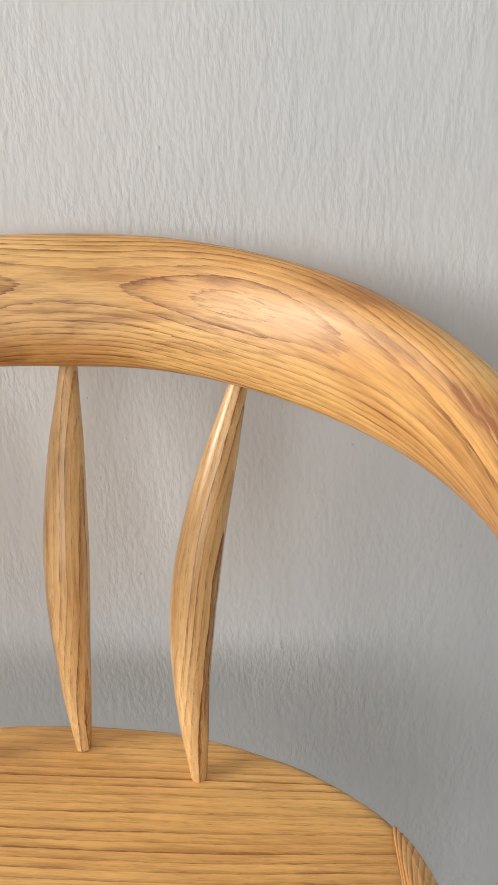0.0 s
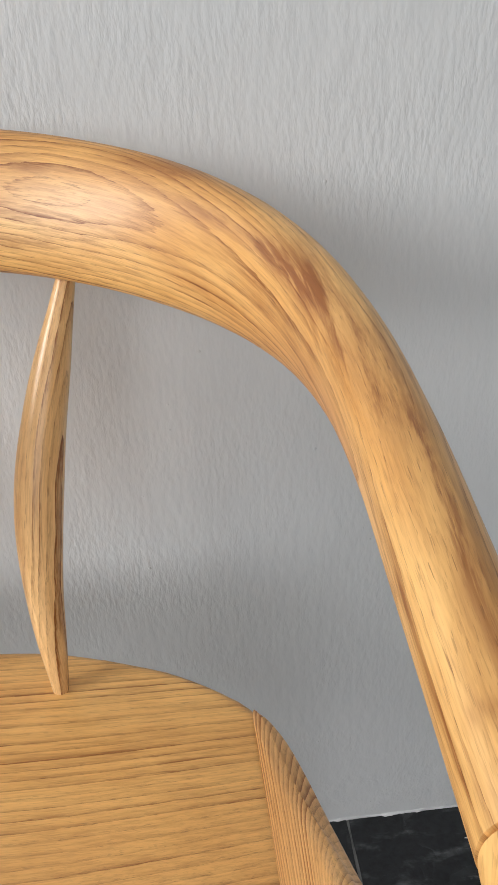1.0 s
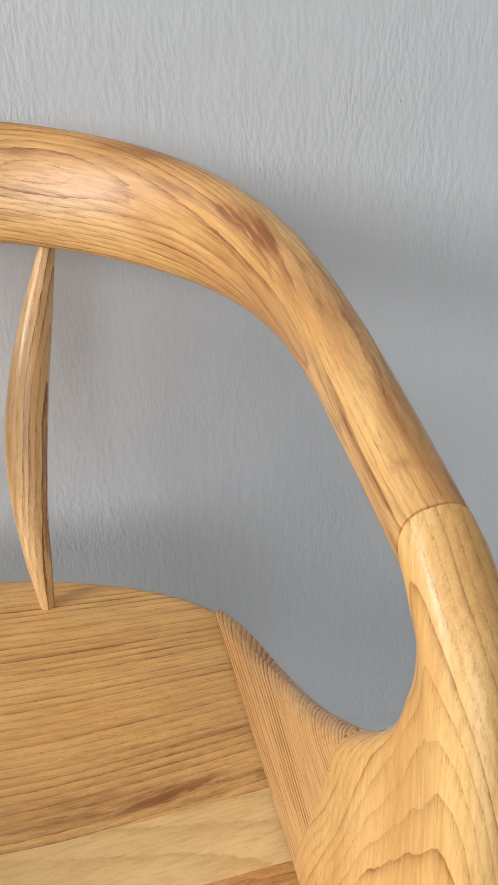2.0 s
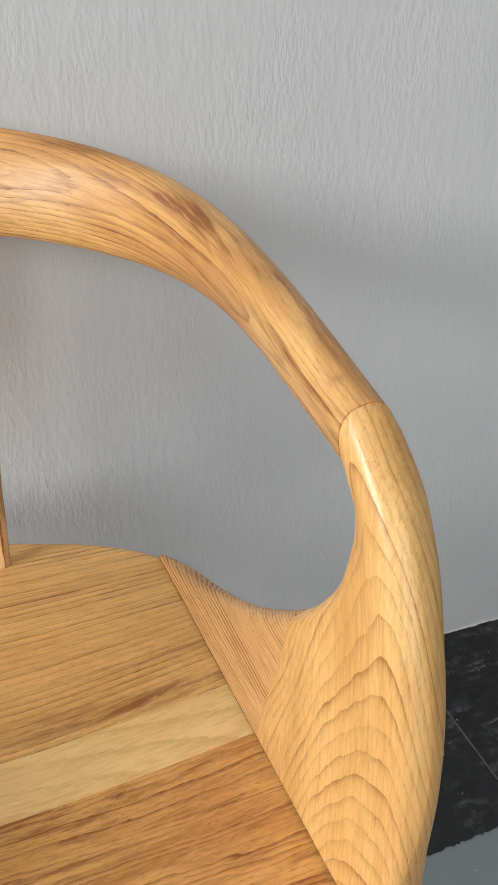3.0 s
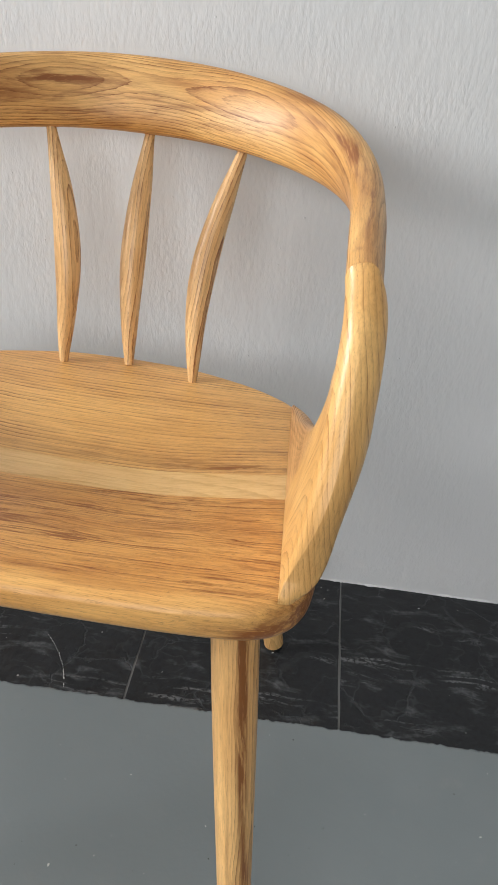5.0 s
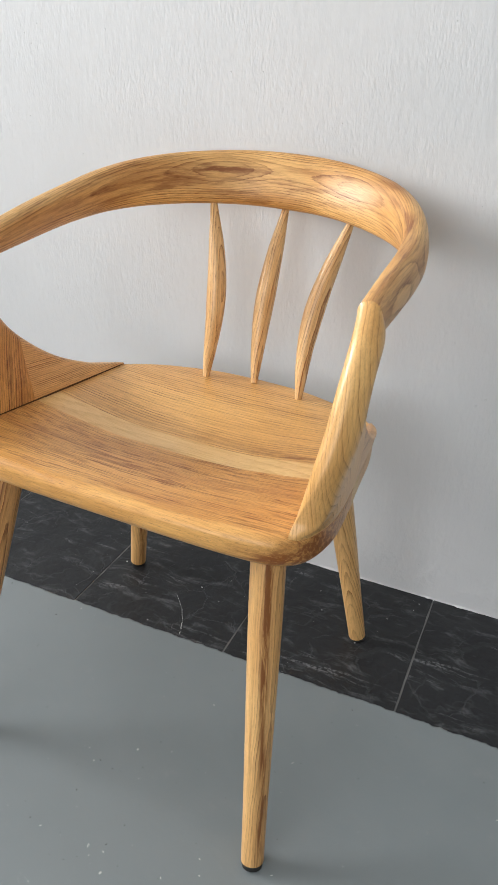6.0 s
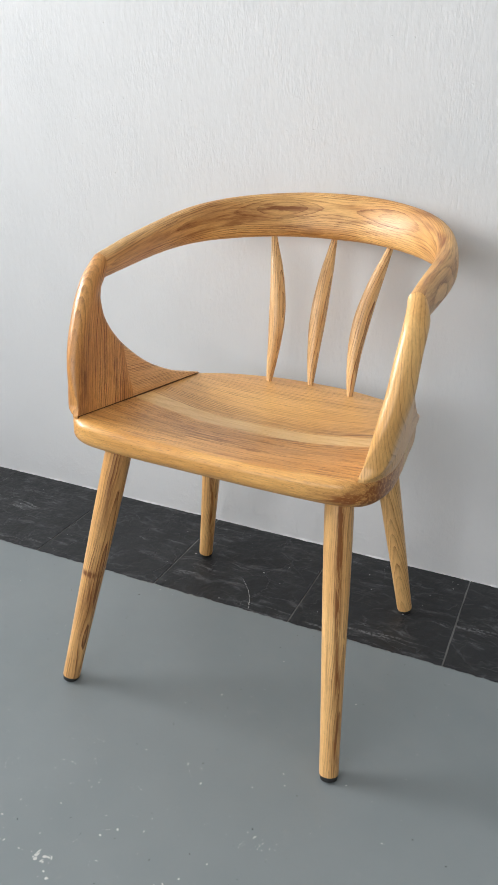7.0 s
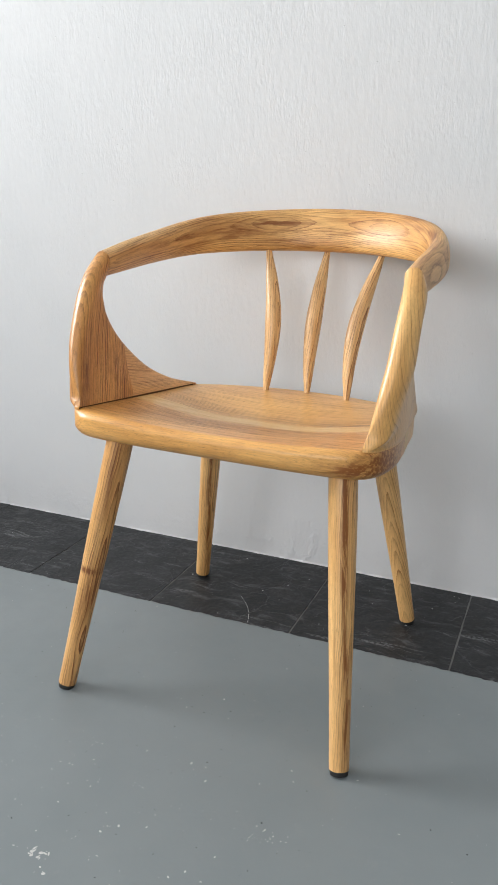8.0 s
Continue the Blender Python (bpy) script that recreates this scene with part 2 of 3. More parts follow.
def wall_paint():
    n = Nodes("white_brushed_paint")
    p = n.put("TexCoord", 3)
    streak = n.noise(n.scaled(p, 290.0, 290.0, 105.0), 1.0, 3.0, 0.5)
    lump = n.noise(n.scaled(p, 95.0, 95.0, 36.0), 1.0, 3.0, 0.5)
    broad = n.noise(p, 5.0, 3.0)
    dots = n.put("TexVoronoi", Vector=p, Scale=75.0)
    pick = n.put("TexVoronoi", 1, Vector=p, Scale=75.0)
    seld = n.tree.nodes.new("ShaderNodeSeparateColor")
    n.link(pick, seld.inputs[0])
    grit = n.math("MULTIPLY", n.band(dots, 0.03, 0.13, 1.0, 0.0), n.math("GREATER_THAN", seld.outputs[0], 0.95))
    h = n.math("ADD", n.math("MULTIPLY", streak, n.band(n.noise(p, 9.0, 2.0), 0.35, 0.65, 0.25, 1.0)), n.math("MULTIPLY", lump, 1.05))
    h = n.math("ADD", h, n.math("MULTIPLY", grit, 0.7))
    # rougher plaster just above the floor
    low = n.tree.nodes.new("ShaderNodeSeparateXYZ")
    n.link(p, low.inputs[0])
    crust = n.math("MULTIPLY", n.band(low.outputs[2], 0.02, 0.16, 1.0, 0.0), n.band(n.noise(p, 34.0, 4.0, 0.6), 0.42, 0.72))
    h = n.math("ADD", h, n.math("MULTIPLY", crust, 1.6))
    color = n.mix(n.band(broad, 0.35, 0.75), rgb(0.715, 0.718, 0.715), rgb(0.685, 0.692, 0.69))
    return n.done(color, 0.62, n.bump(h, 0.36, 0.0018), Specular_IOR_Level=0.35)


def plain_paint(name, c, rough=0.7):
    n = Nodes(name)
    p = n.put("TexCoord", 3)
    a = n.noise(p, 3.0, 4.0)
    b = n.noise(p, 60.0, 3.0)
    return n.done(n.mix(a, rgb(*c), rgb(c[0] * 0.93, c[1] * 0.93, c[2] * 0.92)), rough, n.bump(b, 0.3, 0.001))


def floor_paint():
    n = Nodes("grey_floor_paint")
    p = n.put("TexCoord", 3)
    broad = n.noise(p, 2.4, 4.0, 0.6)
    mid = n.noise(p, 17.0, 5.0, 0.65)
    fine = n.noise(p, 130.0, 3.0)
    color = n.mix(n.band(broad, 0.3, 0.7), rgb(0.208, 0.237, 0.245), rgb(0.238, 0.265, 0.271))
    color = n.mix(n.math("MULTIPLY", n.band(mid, 0.6, 0.8), 0.35), color, rgb(0.29, 0.30, 0.30))
    spots = n.put("TexVoronoi", Vector=p, Scale=42.0)
    pick = n.put("TexVoronoi", 1, Vector=p, Scale=42.0)
    sel = n.tree.nodes.new("ShaderNodeSeparateColor")
    n.link(pick, sel.inputs[0])
    dot = n.math("MULTIPLY", n.band(spots, 0.03, 0.07, 1.0, 0.0), n.math("GREATER_THAN", sel.outputs[0], 0.88))
    color = n.mix(n.math("MULTIPLY", dot, 0.55), color, n.mix(n.math("GREATER_THAN", sel.outputs[1], 0.55), rgb(0.06, 0.06, 0.06), rgb(0.5, 0.5, 0.49)))
    rough = n.band(mid, 0.3, 0.7, 0.36, 0.5)
    return n.done(color, rough, n.bump(n.math("ADD", n.math("MULTIPLY", fine, 0.4), mid), 0.25, 0.0015))


def slate():
    n = Nodes("dark_slate")
    p = n.put("TexCoord", 3)
    own = n.put("ObjectInfo", 5)
    p = n.put("VectorMath", _operation="ADD", i0=p, i1=n.put("CombineXYZ", X=n.math("MULTIPLY", own, 5.0), Y=n.math("MULTIPLY", own, 3.0), Z=0.0))
    warp = n.noise(p, 9.0, 2.0, 0.5, 1)
    q = n.put("VectorMath", _operation="ADD", i0=p, i1=n.scaled(warp, 0.05, 0.05, 0.0))
    cleft = n.noise(q, 11.0, 3.0, 0.5)
    grain = n.noise(p, 120.0, 4.0, 0.6)
    steps = n.math("FRACT", n.math("ADD", n.math("MULTIPLY", cleft, 7.0), n.math("MULTIPLY", n.noise(p, 45.0, 3.0), 0.35)))
    mask = n.band(n.noise(p, 8.0, 2.0), 0.44, 0.60)
    edge = n.math("MULTIPLY", n.math("MULTIPLY", n.band(steps, 0.80, 0.97), n.band(steps, 0.98, 1.0, 1.0, 0.0)), mask)
    smear = n.noise(n.put("VectorMath", _operation="ADD", i0=n.scaled(q, 1.0, 2.6, 1.0), i1=(3.1, 0.0, 0.0)), 16.0, 4.0, 0.6)
    dust = n.math("MULTIPLY", n.band(smear, 0.53, 0.74), n.band(grain, 0.35, 0.65, 0.4, 1.0))
    chalk = grain
    spots = n.put("TexVoronoi", Vector=p, Scale=65.0)
    pick = n.put("TexVoronoi", 1, Vector=p, Scale=65.0)
    sel = n.tree.nodes.new("ShaderNodeSeparateColor")
    n.link(pick, sel.inputs[0])
    chip = n.math("MULTIPLY", n.band(spots, 0.05, 0.12, 1.0, 0.0), n.math("GREATER_THAN", sel.outputs[0], 0.965))
    color = n.mix(n.band(grain, 0.3, 0.7), rgb(0.0085, 0.0093, 0.0105), rgb(0.021, 0.0228, 0.0252))
    color = n.mix(n.math("MULTIPLY", dust, 0.8), color, rgb(0.13, 0.135, 0.14))
    color = n.mix(n.math("MULTIPLY", edge, 0.16), color, rgb(0.15, 0.155, 0.16))
    color = n.mix(chip, color, rgb(0.42, 0.42, 0.41))
    # chalky scratches in patches, and a net of fine cracks
    rub = n.noise(n.scaled(q, 9.0, 95.0, 1.0), 1.0, 4.0, 0.62)
    patch = n.band(n.noise(n.scaled(p, 5.0, 13.0, 1.0), 1.0, 2.0), 0.55, 0.66)
    rub = n.math("MULTIPLY", n.math("MULTIPLY", n.band(rub, 0.50, 0.66), patch), n.band(n.noise(p, 210.0, 2.0), 0.36, 0.58))
    color = n.mix(n.math("MULTIPLY", rub, 0.6), color, rgb(0.26, 0.265, 0.27))
    net = n.put("TexVoronoi", _feature="DISTANCE_TO_EDGE", Vector=n.put("VectorMath", _operation="ADD", i0=q, i1=n.scaled(n.noise(p, 60.0, 3.0, 0.6, 1), 0.022, 0.022, 0.0)), Scale=13.0)
    crack = n.math("MULTIPLY", n.band(net, 0.004, 0.028, 1.0, 0.0), n.band(n.noise(p, 13.0, 2.0), 0.46, 0.60))
    color = n.mix(n.math("MULTIPLY", crack, 0.2), color, rgb(0.10, 0.105, 0.11))
    h = n.math("ADD", n.math("MULTIPLY", steps, 0.5), n.math("MULTIPLY", grain, 0.25))
    h = n.math("SUBTRACT", h, n.math("MULTIPLY", crack, 0.3))
    return n.done(color, n.band(chalk, 0.3, 0.7, 0.38, 0.62), n.bump(h, 0.9, 0.0035), Specular_IOR_Level=0.4)


paint_wall, paint_floor, stone_slate = wall_paint(), floor_paint(), slate()
paint_ceiling = plain_paint("white_ceiling_paint", (0.82, 0.82, 0.81))
# Grey, not white, so the unseen walls throw back less light.
paint_room = plain_paint("grey_low_bounce_paint", (0.30, 0.30, 0.297))
grout = plain_paint("grey_grout", (0.20, 0.20, 0.195), 0.9)
rubber = plain_paint("black_rubber", (0.018, 0.018, 0.018), 0.5)
filler = plain_paint("dark_joint", (0.10, 0.045, 0.016), 0.8)


# ---- mesh tools ----
def smooth_keys(keys, t):
    """Catmull-Rom through rows of (t, values...)."""
    k = np.array(keys, float)
    x, v = k[:, 0], k[:, 1:]
    m = np.zeros_like(v)
    m[1:-1] = (v[2:] - v[:-2]) / (x[2:] - x[:-2])[:, None]
    m[0], m[-1] = (v[1] - v[0]) / (x[1] - x[0]), (v[-1] - v[-2]) / (x[-1] - x[-2])
    t = np.atleast_1d(np.clip(t, x[0], x[-1]))
    i = np.clip(np.searchsorted(x, t, "right") - 1, 0, len(x) - 2)
    h = (x[i + 1] - x[i])[:, None]
    s = ((t - x[i]) / (x[i + 1] - x[i]))[:, None]
    return (2 * s**3 - 3 * s**2 + 1) * v[i] + (s**3 - 2 * s**2 + s) * h * m[i] + (-2 * s**3 + 3 * s**2) * v[i + 1] + (s**3 - s**2) * h * m[i + 1]


def mesh_of(name, verts, faces, material, grain=None, sharp=38):
    me = bpy.data.meshes.new(name)
    me.from_pydata([tuple(map(float, v)) for v in verts], [], faces)
    me.materials.append(material)
    if grain is not None:
        me.attributes.new("grain", "FLOAT_VECTOR", "POINT").data.foreach_set("vector", np.asarray(grain, np.float32).ravel())
    bm = bmesh.new()
    bm.from_mesh(me)
    bmesh.ops.recalc_face_normals(bm, faces=bm.faces)
    bm.to_mesh(me)
    bm.free()
    me.shade_smooth()
    if sharp:
        me.set_sharp_from_angle(angle=radians(sharp))
    return me


def rings(P, paired=False):
    """Verts and faces of a closed solid from rows of rings; paired rings run out and back, and are capped by strips."""
    n, m, _ = P.shape
    faces = [(i * m + j, i * m + (j + 1) % m, (i + 1) * m + (j + 1) % m, (i + 1) * m + j) for i in range(n - 1) for j in range(m)]
    if paired:
        caps = [tuple(o + k for k in (i, i + 1, m - 2 - i, m - 1 - i)) for o in (0, (n - 1) * m) for i in range(m // 2 - 1)]
        return P.reshape(-1, 3), faces + caps
    return P.reshape(-1, 3), faces + [tuple(range(m - 1, -1, -1)), tuple(range((n - 1) * m, n * m))]


def part(name, me, parent, label="", m=None):
    ob = new(name, me)
    ob.parent = parent
    if m is not None:
        ob.matrix_local = m
    if label:
        ob["label"] = label
    return ob


def box(lo, hi, bevel=0.0, seg=2):
    bm = bmesh.new()
    bmesh.ops.create_cube(bm, size=1.0)
    for v in bm.verts:
        v.co = Vector([(a + b) / 2 + c * (b - a) for a, b, c in zip(lo, hi, v.co)])
    if bevel:
        bmesh.ops.bevel(bm, geom=bm.edges[:], offset=bevel, segments=seg, affect="EDGES", profile=0.5)
    return bm


def mesh_from(bm, name, material, smooth=False):
    me = bpy.data.meshes.new(name)
    bm.to_mesh(me)
    bm.free()
    me.materials.append(material)
    if smooth:
        me.shade_smooth()
        me.set_sharp_from_angle(angle=radians(40))
    return me


def joined(name, boxes, material):
    bm = bmesh.new()
    for lo, hi in boxes:
        b = box(lo, hi)
        me = bpy.data.meshes.new("piece")
        b.to_mesh(me)
        b.free()
        bm.from_mesh(me)
        bpy.data.meshes.remove(me)
    return mesh_from(bm, name, material)


# ---- the room ----
T = 0.15
SKEW = 0.020


def skew(x):
    """The north wall and its tiles run slightly askew to the rest."""
    return SKEW * (x - 0.35)


north = joined("wall_north", [((WEST - T, NORTH, -0.02), (EAST + T, NORTH + T, CEILING))], paint_wall)
for v in north.vertices:
    v.co.y += skew(v.co.x)
wall = new("wall_north", north)
tagged(wall, "white painted wall with vertical brush marks and small lumps", "wall", kind="structure")
# Walls out of view, added to close the room and limit bounced light.
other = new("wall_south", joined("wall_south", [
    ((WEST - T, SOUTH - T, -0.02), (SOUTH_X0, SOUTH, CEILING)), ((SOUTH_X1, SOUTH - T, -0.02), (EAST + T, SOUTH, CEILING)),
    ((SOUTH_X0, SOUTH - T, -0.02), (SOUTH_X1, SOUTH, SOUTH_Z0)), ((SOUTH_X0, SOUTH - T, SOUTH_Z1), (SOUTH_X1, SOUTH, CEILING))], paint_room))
tagged(other, "unseen grey wall with an opening for light, darkened to cut bounce", "wall", kind="structure")
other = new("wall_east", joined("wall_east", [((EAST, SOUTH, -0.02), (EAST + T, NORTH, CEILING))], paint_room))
tagged(other, "unseen grey wall, darkened to cut bounce", "wall", kind="structure")
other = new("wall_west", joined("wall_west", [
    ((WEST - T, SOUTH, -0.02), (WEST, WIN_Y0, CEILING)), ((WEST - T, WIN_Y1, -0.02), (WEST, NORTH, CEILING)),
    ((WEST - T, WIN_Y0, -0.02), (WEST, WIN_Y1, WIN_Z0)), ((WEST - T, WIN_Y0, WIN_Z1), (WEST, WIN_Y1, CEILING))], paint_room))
tagged(other, "unseen grey wall with an opening for light, darkened to cut bounce", "wall", kind="structure")
# Ceiling out of view, kept bright to bounce light onto seat and floor.
ceiling = new("ceiling", joined("ceiling", [((WEST - T, SOUTH - T, CEILING), (EAST + T, NORTH + T, CEILING + T))], paint_ceiling))
tagged(ceiling, "unseen white ceiling that bounces light down", "ceiling", kind="structure")

TILE, EDGE_Y, JOINT = 0.3, 0.246, 0.0030
TILE_X0 = 0.347 - 17 * TILE


def ragged(x):
    """The uneven edge where the floor paint meets the slate."""
    p = Vector((x * 26, 3.1, 0))
    return EDGE_Y + skew(x) - 0.003 + 0.0016 * noise.noise(p) + 0.0022 * noise.noise(p * 3.7) + 0.0020 * noise.noise(p * 9.1) + 0.0010 * noise.noise(p * 23.0)


def painted_floor():
    xs = np.arange(WEST, EAST + 0.0015, 0.0015)
    verts, faces = [], []
    for x in xs:
        y = ragged(x)
        verts += [(x, EDGE_Y - 0.05 + skew(x), 0.0), (x, y - 0.006, 0.0), (x, y - 0.0025, -0.0001), (x, y, -0.0007), (x, y, -0.006)]
    for i in range(len(xs) - 1):
        for j in range(4):
            a = 5 * i + j
            faces.append((a, a + 5, a + 6, a + 1))
    base = len(verts)
    x0, x1 = float(xs[0]), float(xs[-1])
    verts += [(x0, SOUTH, 0.0), (x1, SOUTH, 0.0), (x1, EDGE_Y - 0.05 + skew(x1), 0.0), (x0, EDGE_Y - 0.05 + skew(x0), 0.0)]
    faces.append((base, base + 1, base + 2, base + 3))
    return mesh_of("floor", verts, faces, paint_floor, sharp=0)


floor = tagged(new("floor", painted_floor()), "grey painted cement floor with paint flecks and scuffs", "floor", kind="structure")
tagged(new("floor_bed", joined("floor_bed", [((WEST - T, SOUTH - T, -0.12), (EAST + T, NORTH + T, -0.0021))], grout)), "grey grout bed under slate floor tiles", "floor", kind="structure")

# ---- the chair ----
CHAIR = pose(0.002, 0.17, 0.0, 0, 0, -0.9)
chair = new("armchair")
chair.matrix_world = CHAIR
chair.empty_display_size = 0.1
tagged(chair, "pale ash wooden armchair with curved back rail and three spindles", "chair")

SEAT_T = 0.046
OUTLINE = [(0.0, 0.0, -0.208), (1.0, 0.10, -0.2075), (2.0, 0.175, -0.2045), (2.5, 0.214, -0.199), (3.0, 0.240, -0.184), (3.5, 0.254, -0.158), (4.0, 0.2600, -0.115),
           (5.0, 0.2558, -0.05), (6.0, 0.2462, 0.03), (7.0, 0.2383, 0.10), (7.6, 0.2298, 0.145), (8.0, 0.2191, 0.177), (8.5, 0.190, 0.205), (9.0, 0.150, 0.228),
           (10.0, 0.075, 0.252), (11.0, 0.0, 0.258)]
outline = smooth_keys(OUTLINE, np.linspace(0, 11, 600))


def half_width(y):
    """The seat's half width at y, by its outline."""
    o = outline
    keep = np.concatenate(([True], np.diff(np.maximum.accumulate(o[:, 1])) > 1e-7))
    return np.interp(y, np.maximum.accumulate(o[:, 1])[keep], o[keep, 0])


def seat_height(x, y):
    """The dished top of the seat, without its rounded edges."""
    plane = 0.466 - 0.031 * np.clip((y + 0.187) / 0.38, -0.1, 1.2)
    across = np.clip(1 - (x / 0.232) ** 2, 0, 1) ** 1.1
    along = np.exp(-(((y - 0.01) / 0.135) ** 2))
    two = 1 + 0.12 * np.exp(-(((np.abs(x) - 0.10) / 0.06) ** 2))
    return plane - 0.019 * across * along * two - 0.006 * across * np.clip((0.12 - y) / 0.2, 0, 1)


FRONT_ROW, BACK_ROW = -0.199, 0.252


def edge_curve(x, front):
    """How far the front or back edge bows beyond its straight row."""
    half = outline[outline[:, 1] <= FRONT_ROW] if front else outline[outline[:, 1] >= BACK_ROW][::-1]
    return np.interp(np.abs(x), half[:, 0], half[:, 1]) - (FRONT_ROW if front else BACK_ROW)


def seat_plank(name, y0, y1, material, offset):
    t = np.linspace(0, np.pi, 46 if y1 - y0 > 0.1 else 18)
    ys = y0 + (y1 - y0) * (1 - np.cos(t)) / 2
    us = np.sin(np.linspace(-np.pi / 2, np.pi / 2, 61))
    both = np.concatenate([outline, outline * (-1, 1)])
    rows = []
    for y in ys:
        x = us * half_width(y)
        yy = y + edge_curve(x, True) * max(0.0, 1 - (y - FRONT_ROW) / 0.05) + edge_curve(x, False) * max(0.0, 1 - (BACK_ROW - y) / 0.05)
        d = np.min(np.hypot(both[:, 0][None] - x[:, None], both[:, 1][None] - yy[:, None]), 1)
        d[0] = d[-1] = 0.0
        if y <= FRONT_ROW + 1e-6 or y >= BACK_ROW - 1e-6:
            d[:] = 0.0
        # sharp under the arms, well rounded in front
        rt, rb = 0.004 + 0.010 * np.clip((-0.168 - yy) / 0.02, 0, 1) + 0.003 * np.clip((y - 0.12) / 0.04, 0, 1), 0.024
        z = seat_height(x, yy)
        zb = seat_height(np.array([0.25]), np.array([y]))[0] - SEAT_T
        ct, cb = np.clip(1 - d / rt, 0, 1), np.clip(1 - d / rb, 0, 1)
        top = z - rt * (1 - np.sqrt(1 - ct**2))
        bot = np.minimum(zb + rb * (1 - np.sqrt(1 - cb**2)) * 0.8, top - 0.002)
        rows.append([(a, c, b) for a, b, c in zip(x, top, yy)] + [(a, c, b) for a, b, c in zip(x[::-1], bot[::-1], yy[::-1])])
    P = np.array(rows)
    v, f = rings(P, True)
    return mesh_of(name, v, f, material, v + np.array(offset))


seat = new("seat")
seat.parent = chair
seat["label"] = "dished seat of three glued planks"
part("plank", seat_plank("plank_front", FRONT_ROW, -0.035, wood_seat_figured, (0, 0, 0)), seat, "warm brown figured front plank")
part("plank", seat_plank("plank_strip", -0.035, 0.012, wood_strip, (0.4, 0, 0)), seat, "pale cream sapwood strip")
part("plank", seat_plank("plank_rear", 0.012, BACK_ROW, wood_seat, (0.8, 0, 0)), seat, "straight-grained rear plank")

# Back rail: plan and height of its middle line, then height, thickness and lean of its section.
RAIL = [(0.0, 0.2568, -0.0715, 0.6799, 0.0418, 0.0280, -14.6), (1.0, 0.2573, 0.0011, 0.6903, 0.0497, 0.0301, -13.6), (2.0, 0.2570, 0.0619, 0.6982, 0.0540, 0.0312, -11.9),
        (3.0, 0.2519, 0.1190, 0.7060, 0.0579, 0.0326, -9.1), (4.0, 0.2365, 0.1703, 0.7149, 0.0630, 0.0328, -2.7), (5.0, 0.2081, 0.2183, 0.7227, 0.0691, 0.0327, 6.4),
        (6.0, 0.1654, 0.2639, 0.7285, 0.0754, 0.0324, 16.6), (7.0, 0.1122, 0.3001, 0.7323, 0.0800, 0.0340, 20.7), (8.0, 0.0563, 0.3206, 0.7345, 0.0828, 0.0336, 20.5),
        (9.0, 0.0, 0.3232, 0.7354, 0.0836, 0.0338, 20.2)]


def rail_section(mid, tan, h, w, lean, th):
    """Points of the rail's section, and their places across and up it."""
    c, s = np.cos(th), np.sin(th)
    e = 2 / 2.6
    a, b = np.sign(c) * np.abs(c) ** e, np.sign(s) * np.abs(s) ** e
    out = np.cross(tan, (0, 0, 1))
    out /= np.linalg.norm(out)
    if out @ (mid - (0, 0.05, mid[2])) < 0:
        out = -out
    up = np.cross(out, tan)
    up *= np.sign(up[2])
    q = radians(lean)
    u2, o2 = up * np.cos(q) + out * np.sin(q), out * np.cos(q) - up * np.sin(q)
    a = a * (1 - 0.16 * (b < 0) * np.abs(b))
    return mid + o2 * (w / 2 * a)[:, None] + u2 * (h / 2 * b)[:, None], w / 2 * a, h / 2 * b


def rail_line():
    x, y, *rest = RAIL[-2][1:]
    half = smooth_keys([*RAIL, (10.0, -x, y, *rest)], np.linspace(0, 9, 61))
    other = half[:-1][::-1].copy()
    other[:, 0] *= -1
    k = np.concatenate([half, other])
    tan = np.gradient(k[:, :3], axis=0)
    return k, tan / np.linalg.norm(tan, axis=1)[:, None]


def rail_mesh():
    k, tan = rail_line()
    along = np.concatenate(([0], np.cumsum(np.linalg.norm(np.diff(k[:, :3], axis=0), axis=1))))
    th = np.linspace(0, 2 * np.pi, 41)[:-1]
    P, G = [], []
    for row, t, l in zip(k, tan, along):
        pts, a, b = rail_section(row[:3], t, row[3], row[4], row[5], th)
        P.append(pts)
        G.append(np.stack([np.full_like(a, l), b, a], 1))
    ends = [P[i].mean(0) + (P[i] - P[i].mean(0)) * 0.93 for i in (0, -1)]
    for i in (0, -1):
        P[i] = P[i] + (0, 0.0007, 0)
    P, G = [ends[0], *P, ends[1]], [G[0], *G, G[-1]]
    v, f = rings(np.array(P))
    return mesh_of("back_rail", v, f, wood_rail, np.array(G).reshape(-1, 3), 50)


part("back_rail", rail_mesh(), chair, "steam-bent rail with oval growth figure")

# Arm: front and rear edge in the side plane (y, z), then the inner face's x and the thickness.
ARM = [(0.0, -0.187, 0.4668, 0.178, 0.4372, 0.030, 0.0), (0.02, -0.1852, 0.4694, 0.1750, 0.4392, 0.0299, 0.0003), (0.06, -0.1825, 0.4750, 0.1530, 0.4456, 0.0301, 0.0010),
       (0.12, -0.1789, 0.4827, 0.1023, 0.4613, 0.0307, 0.0025), (0.25, -0.1749, 0.5067, 0.0290, 0.4981, 0.0326, 0.0060), (0.40, -0.1677, 0.5401, -0.0395, 0.5519, 0.0348, 0.0100),
       (0.55, -0.1523, 0.5797, -0.0728, 0.5969, 0.0363, 0.0139), (0.70, -0.1327, 0.6231, -0.0797, 0.6281, 0.0362, 0.0147), (0.82, -0.1103, 0.6606, -0.0700, 0.6462, 0.0340, 0.0145),
       (0.92, -0.0866, 0.6858, -0.0662, 0.6530, 0.0312, 0.0125), (1.0, -0.072, 0.7010, -0.069, 0.658, 0.0274, 0.0105)]
SEAM_Y = -0.040


